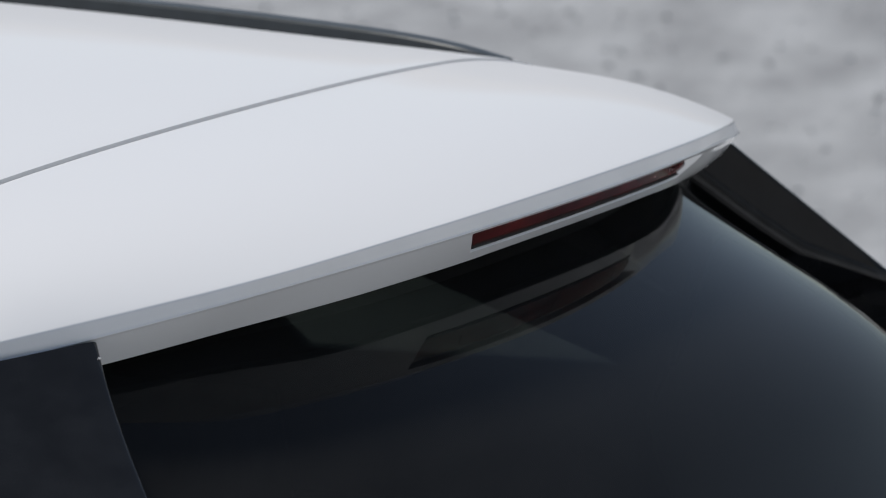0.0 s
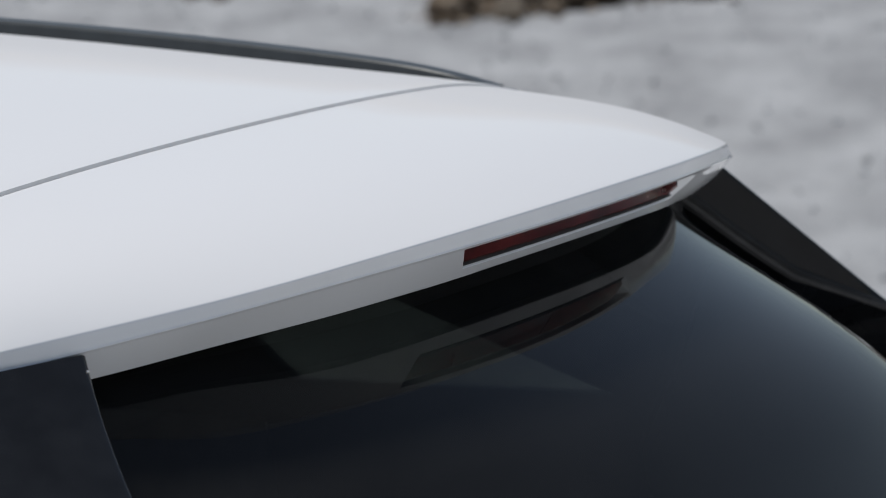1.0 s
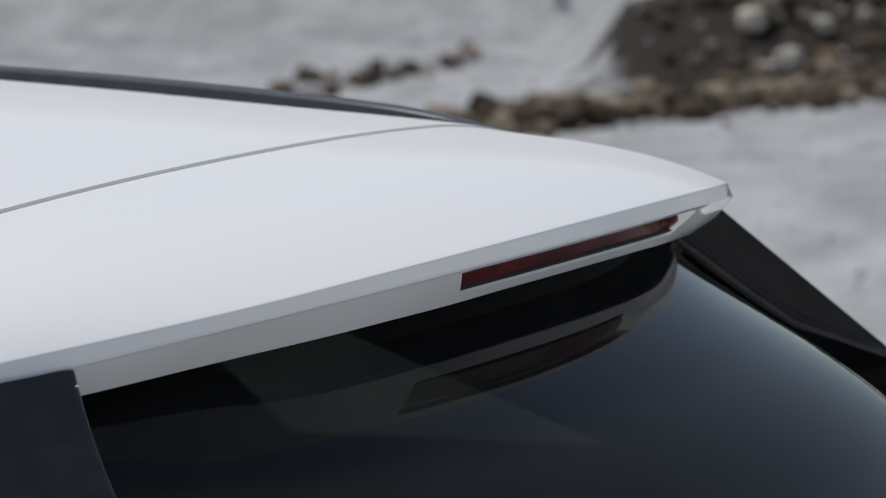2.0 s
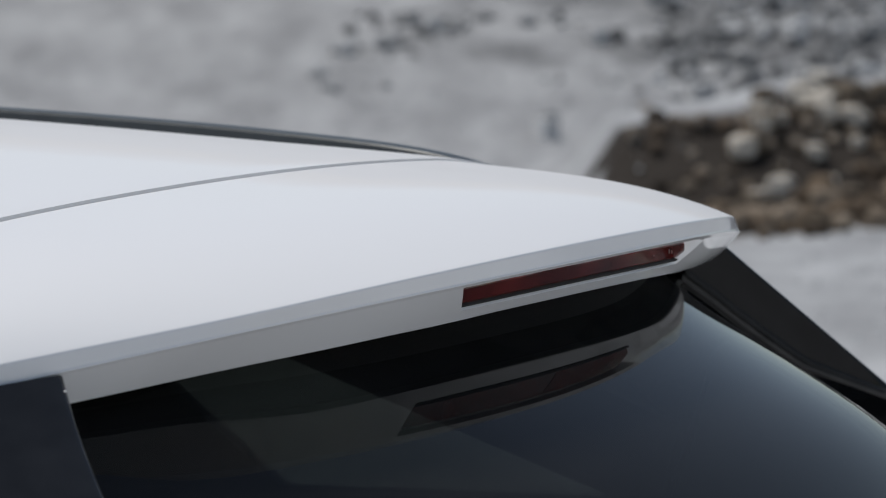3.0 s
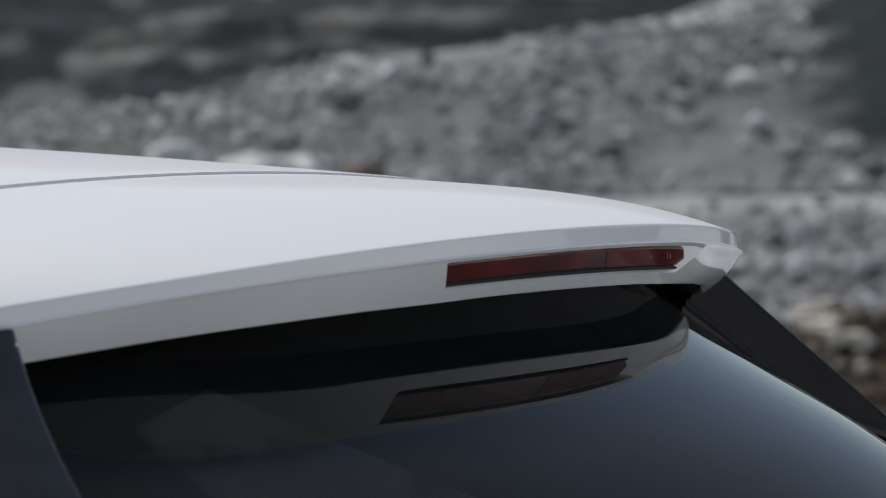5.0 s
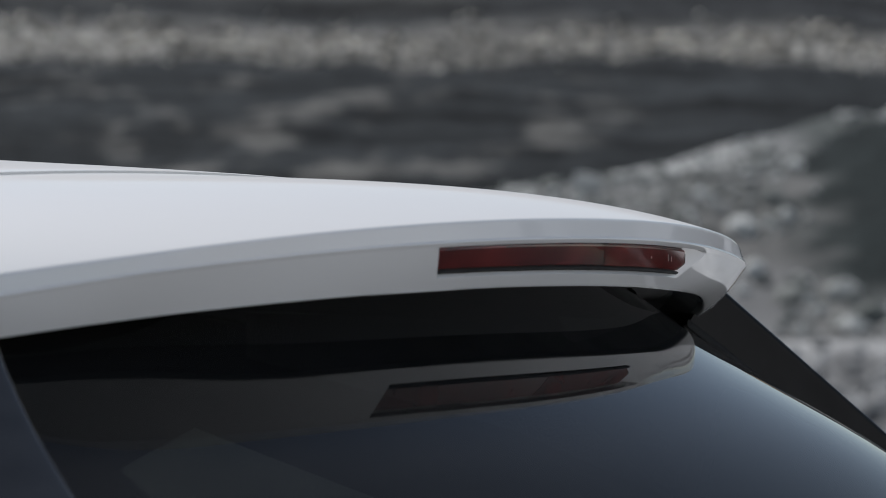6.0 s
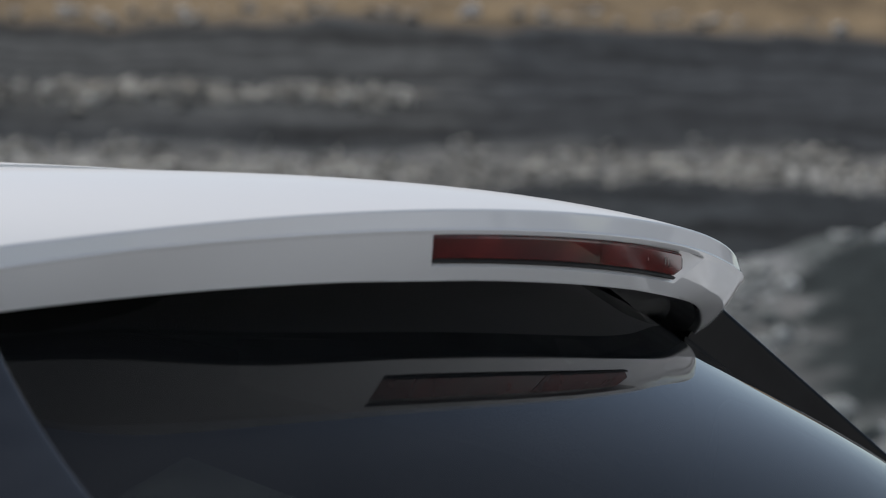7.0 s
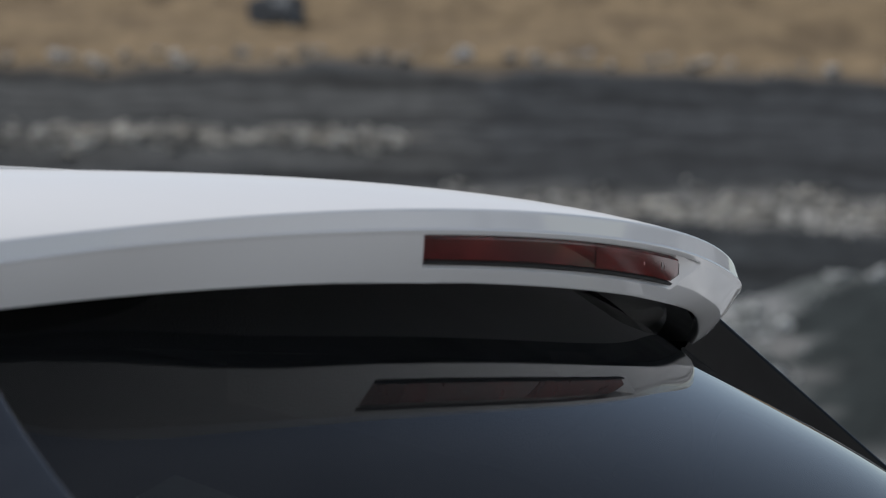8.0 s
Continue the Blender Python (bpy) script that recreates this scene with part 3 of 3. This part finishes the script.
# ---------------------------------------------------------------- rocks
def stone_material(name, dark, light, brown, single=False):
    m = material(name, light, 0.9, 0, 0, 0.2, 6, 0.3, 0.6, 25)
    nt = m.node_tree
    b = nt.nodes["Principled BSDF"]
    g = nt.nodes.new("ShaderNodeNewGeometry")
    r = nt.nodes.new("ShaderNodeValToRGB")
    r.color_ramp.elements[0].color, r.color_ramp.elements[1].color = (*dark, 1), (*light, 1)
    e = r.color_ramp.elements.new(0.45)
    e.color = (*brown, 1)
    if single:
        g = nt.nodes.new("ShaderNodeObjectInfo")
    nt.links.new(g.outputs["Random" if single else "Random Per Island"], r.inputs["Fac"])
    mix = nt.nodes.new("ShaderNodeMix")
    mix.data_type, mix.blend_type = "RGBA", "MULTIPLY"
    mix.inputs[0].default_value = 1.0
    n = nt.nodes.new("ShaderNodeTexNoise")
    n.inputs["Scale"].default_value, n.inputs["Detail"].default_value = 9, 6
    rr = nt.nodes.new("ShaderNodeValToRGB")
    rr.color_ramp.elements[0].position, rr.color_ramp.elements[1].position = 0.3, 0.7
    rr.color_ramp.elements[0].color, rr.color_ramp.elements[1].color = (0.6, 0.6, 0.6, 1), (1.2, 1.2, 1.2, 1)
    nt.links.new(n.outputs["Fac"], rr.inputs["Fac"])
    nt.links.new(r.outputs["Color"], mix.inputs[6])
    nt.links.new(rr.outputs["Color"], mix.inputs[7])
    nt.links.new(mix.outputs[2], b.inputs["Base Color"])
    return m


def stone_template(level, seed):
    bm = bmesh.new()
    bmesh.ops.create_icosphere(bm, subdivisions=level, radius=1.0)
    rng = random.Random(seed)
    o = Vector((rng.uniform(-50, 50), rng.uniform(-50, 50), rng.uniform(-50, 50)))
    for v in bm.verts:
        k = 1 + 0.35 * noise.noise(v.co * 1.1 + o) + 0.18 * noise.noise(v.co * 2.6 + o)
        v.co = v.co * k
        for axis in (0, 1, 2):  # broken, flat sides
            lim = 0.72 + 0.1 * math.sin(seed * 1.7 + axis)
            v.co[axis] = max(-lim, min(lim, v.co[axis]))
    verts = np.array([v.co[:] for v in bm.verts])
    faces = [tuple(v.index for v in f.verts) for f in bm.faces]
    bm.free()
    return verts, faces


TEMPLATES = [stone_template(1, k) for k in range(6)]


def scatter(name, spots, mat, label, category):
    rng = random.Random(len(spots))
    verts, faces, base = [], [], 0
    for l, d, size in spots:
        tv, tf = TEMPLATES[rng.randrange(6)]
        rot = np.array(Euler((rng.uniform(0, 6.3), rng.uniform(0, 6.3), rng.uniform(0, 6.3))).to_matrix())
        sc = np.array([size * rng.uniform(0.7, 1.2), size * rng.uniform(0.7, 1.2), size * rng.uniform(0.6, 1.0)])
        p = (tv @ rot.T) * sc + np.array([l, d, land(l, d) + size * 0.25])
        verts.append(p)
        faces += [tuple(i + base for i in f) for f in tf]
        base += len(tv)
    ob = new(name, to_mesh(name, np.concatenate(verts), faces, mat, smooth=False))
    ob.matrix_world = pose(0, 0, 0, 0, 0, AZ)
    return tagged(ob, label, category, kind="stuff")


def single_rocks(spots, mat, label, group, seed):
    """Rocks that can be told apart, each an object of its own on one of six shared meshes."""
    rng = random.Random(seed)
    forms = []
    for k in range(6):
        tv, tf = stone_template(2, seed + k)
        forms.append(to_mesh("rock", tv * np.array([1.0, 0.85, 0.75]), tf, mat, smooth=False))
    for l, d, r in spots:
        ob = new("rock", forms[rng.randrange(6)])
        ob.matrix_world = pose(0, 0, 0, 0, 0, AZ) @ pose(l, d, land(l, d) + r * 0.35, rng.uniform(-25, 25), rng.uniform(-25, 25), 360 * rng.random()) @ Matrix.Diagonal((r, r, r, 1))
        tagged(ob, label, "rock", group)


def build_rocks():
    rng = random.Random(7)
    pale = stone_material("pale_gravel", (0.36, 0.36, 0.36), (0.56, 0.56, 0.555), (0.45, 0.45, 0.445))
    bank = stone_material("bank_stone", (0.03, 0.026, 0.022), (0.42, 0.35, 0.28), (0.11, 0.080, 0.056))
    grey = stone_material("rubble_stone", (0.15, 0.16, 0.15), (0.62, 0.62, 0.60), (0.27, 0.275, 0.26))
    ledge = stone_material("ledge_stone", (0.12, 0.118, 0.112), (0.66, 0.62, 0.55), (0.34, 0.315, 0.275))
    scatter("gravel", [(rng.uniform(-3.5, 3.5), rng.uniform(5, 30), 0.006 + 0.016 * rng.random() ** 2) for _ in range(3000)], pale, "loose pale grey gravel stones on the flat", "gravel")
    spots = []
    for _ in range(300):
        l = rng.uniform(0.7, 4.2)
        spots.append((l, rng.gauss(21.5, 0.65), rng.uniform(0.02, 0.07)))
    row = []
    for _ in range(200):
        l = rng.uniform(-0.40, 2.2)
        row.append((l, 19.0 + 0.85 * l + rng.gauss(0, 0.36), rng.uniform(0.03, 0.13)))
    singles = stone_material("brown_rock", (0.030, 0.022, 0.016), (0.40, 0.32, 0.24), (0.13, 0.092, 0.060), True)
    single_rocks(row, singles, "brown weathered rock lying on pale gravel", "rocks of the loose row", 90)
    row = []
    for _ in range(420):
        l = rng.uniform(-0.40, 1.6)
        row.append((l, 19.2 + 0.85 * l + rng.gauss(0, 0.42), rng.uniform(0.012, 0.04)))
    brown = stone_material("brown_stone", (0.030, 0.022, 0.016), (0.36, 0.285, 0.21), (0.13, 0.092, 0.060))
    scatter("brown_rocks", row, brown, "small brown stones strewn round the rocks", "stones")
    for _ in range(80):  # loose row of rocks that runs on across the flat
        l = rng.uniform(-1.7, -0.2)
        spots.append((l, 17.3 + 2.8 * (l + 2.6) + rng.gauss(0, 0.35), 0.025 + 0.09 * rng.random() ** 2))
    scatter("bank_rocks", spots, bank, "brown and pale broken rocks along a low bank", "rocks")
    spots = [(rng.uniform(-7, 7), rng.uniform(34.8, 41.9), abs(rng.gauss(0.0, 0.032)) + 0.015) for _ in range(9500)]
    spots = [p for p in spots if fbm(p[0], p[1], 0.8) > -0.28]
    spots += [(rng.uniform(-7, 7), rng.uniform(35.0, 40.8), 0.07 + 0.13 * rng.random() ** 2) for _ in range(260)]
    spots = [p for p in spots if not (p[0] > 3.1 and 36.9 < p[1] < 41.0 and rng.random() < 0.95) and not (p[0] > 2.9 and 36.8 < p[1] and rng.random() < 0.7) and not (1.3 < p[0] < 2.6 and 35.3 < p[1] < 37.7 and rng.random() < 0.9)]
    scatter("rubble", spots, grey, "grey broken rubble covering the slope", "rubble")
    stony = stone_material("stony_patch", (0.11, 0.11, 0.11), (0.52, 0.515, 0.51), (0.29, 0.286, 0.28))
    spots = [(-1.6 + 6.0 * rng.random() ** 0.6, 30.2 + rng.gauss(0, 1.0), abs(rng.gauss(0, 0.035)) + 0.012) for _ in range(2200)]
    spots = [p for p in spots if fbm(p[0], p[1] * 1.5, 0.9) > 0.02]
    spots += [(1.2 + 3.8 * rng.random(), 30.2 + rng.gauss(0, 0.9), abs(rng.gauss(0, 0.045)) + 0.015) for _ in range(700)]
    scatter("stony_patch", spots, stony, "grey stones strewn over the rising gravel", "stones")
    spots = [(rng.uniform(-11, 11), rng.gauss(67.4, 0.65), 0.025 + 0.10 * rng.random() ** 2) for _ in range(2200)]
    spots += [(rng.uniform(-11, -0.8), rng.gauss(71.6, 0.5), 0.03 + 0.12 * rng.random() ** 2) for _ in range(800)]
    edge = [(rng.uniform(-12, 12), rng.gauss(77.6, 0.25), 0.04 + 0.15 * rng.random() ** 2) for _ in range(150)]
    scatter("edge_stones", edge, stone_material("edge_stone", (0.28, 0.25, 0.22), (0.62, 0.59, 0.56), (0.42, 0.385, 0.34)), "pale stones along the edge of the dry grass", "stones")
    scatter("ledge_rocks", spots, ledge, "pale stones on the ledges of the quarry side", "rocks")


build_rocks()


def build_boulders():
    mats = [material("white_boulder", (0.62, 0.605, 0.585), 0.9, 0, 0, 0.2, 3, 0.25, 0.8, 12), material("brown_boulder", (0.22, 0.17, 0.13), 0.9, 0, 0, 0.2, 3, 0.4, 0.8, 12), material("grey_boulder", (0.15, 0.155, 0.16), 0.9, 0, 0, 0.2, 3, 0.4, 0.8, 12)]
    for i, (l, d, w, h, k) in enumerate(((-4.02, 36.2, 0.36, 0.30, 0), (-3.45, 35.8, 0.30, 0.26, 0), (-2.68, 35.7, 0.36, 0.38, 0), (-1.88, 35.7, 0.56, 0.28, 0), (-1.44, 35.5, 0.30, 0.24, 0), (-1.04, 35.6, 0.28, 0.26, 1), (-0.14, 33.5, 0.20, 0.10, 1), (-4.15, 35.3, 0.30, 0.32, 0), (0.36, 27.0, 0.12, 0.12, 0), (-3.3, 82.3, 0.66, 0.40, 2))):
        tv, tf = stone_template(3, 20 + i)
        me = to_mesh("boulder", tv * np.array([w, w * 0.8, h]), tf, mats[k], smooth=False)
        ob = new("boulder", me)
        ob.matrix_world = pose(0, 0, 0, 0, 0, AZ) @ pose(l, d, land(l, d) + h * 0.45, 0, 0, 37 * i)
        tagged(ob, ("pale angular boulder on the gravel", "brown weathered boulder on the gravel", "dark grey boulder in dry grass")[k], "boulder", "boulders by the slope")


build_boulders()


def build_bank_stones():
    rng = random.Random(21)
    mats = [material("pale_stone", (0.62, 0.56, 0.48), 0.9, 0, 0, 0.2, 5, 0.3, 0.8, 20), material("tan_stone", (0.17, 0.135, 0.10), 0.9, 0, 0, 0.2, 5, 0.35, 0.8, 20)]
    forms = []
    for k in range(6):
        tv, tf = stone_template(2, 60 + k)
        forms.append(to_mesh("rock", tv * np.array([1.0, 0.8, 0.75]), tf, mats[k % 2], smooth=False))
    for i in range(95):
        l = 1.30 + 2.6 * rng.random()
        d = rng.gauss(21.5, 0.5)
        r = 0.05 + 0.085 * rng.random() ** 1.3
        ob = new("rock", forms[i % 6])
        ob.matrix_world = pose(0, 0, 0, 0, 0, AZ) @ pose(l, d, land(l, d) + r * 0.4, 0, 0, 360 * rng.random()) @ Matrix.Diagonal((r, r, r, 1))
        tagged(ob, "pale buff rock lying on the bank" if i % 2 == 0 else "tan weathered rock lying on the bank", "rock", "rocks of the bank")


build_bank_stones()
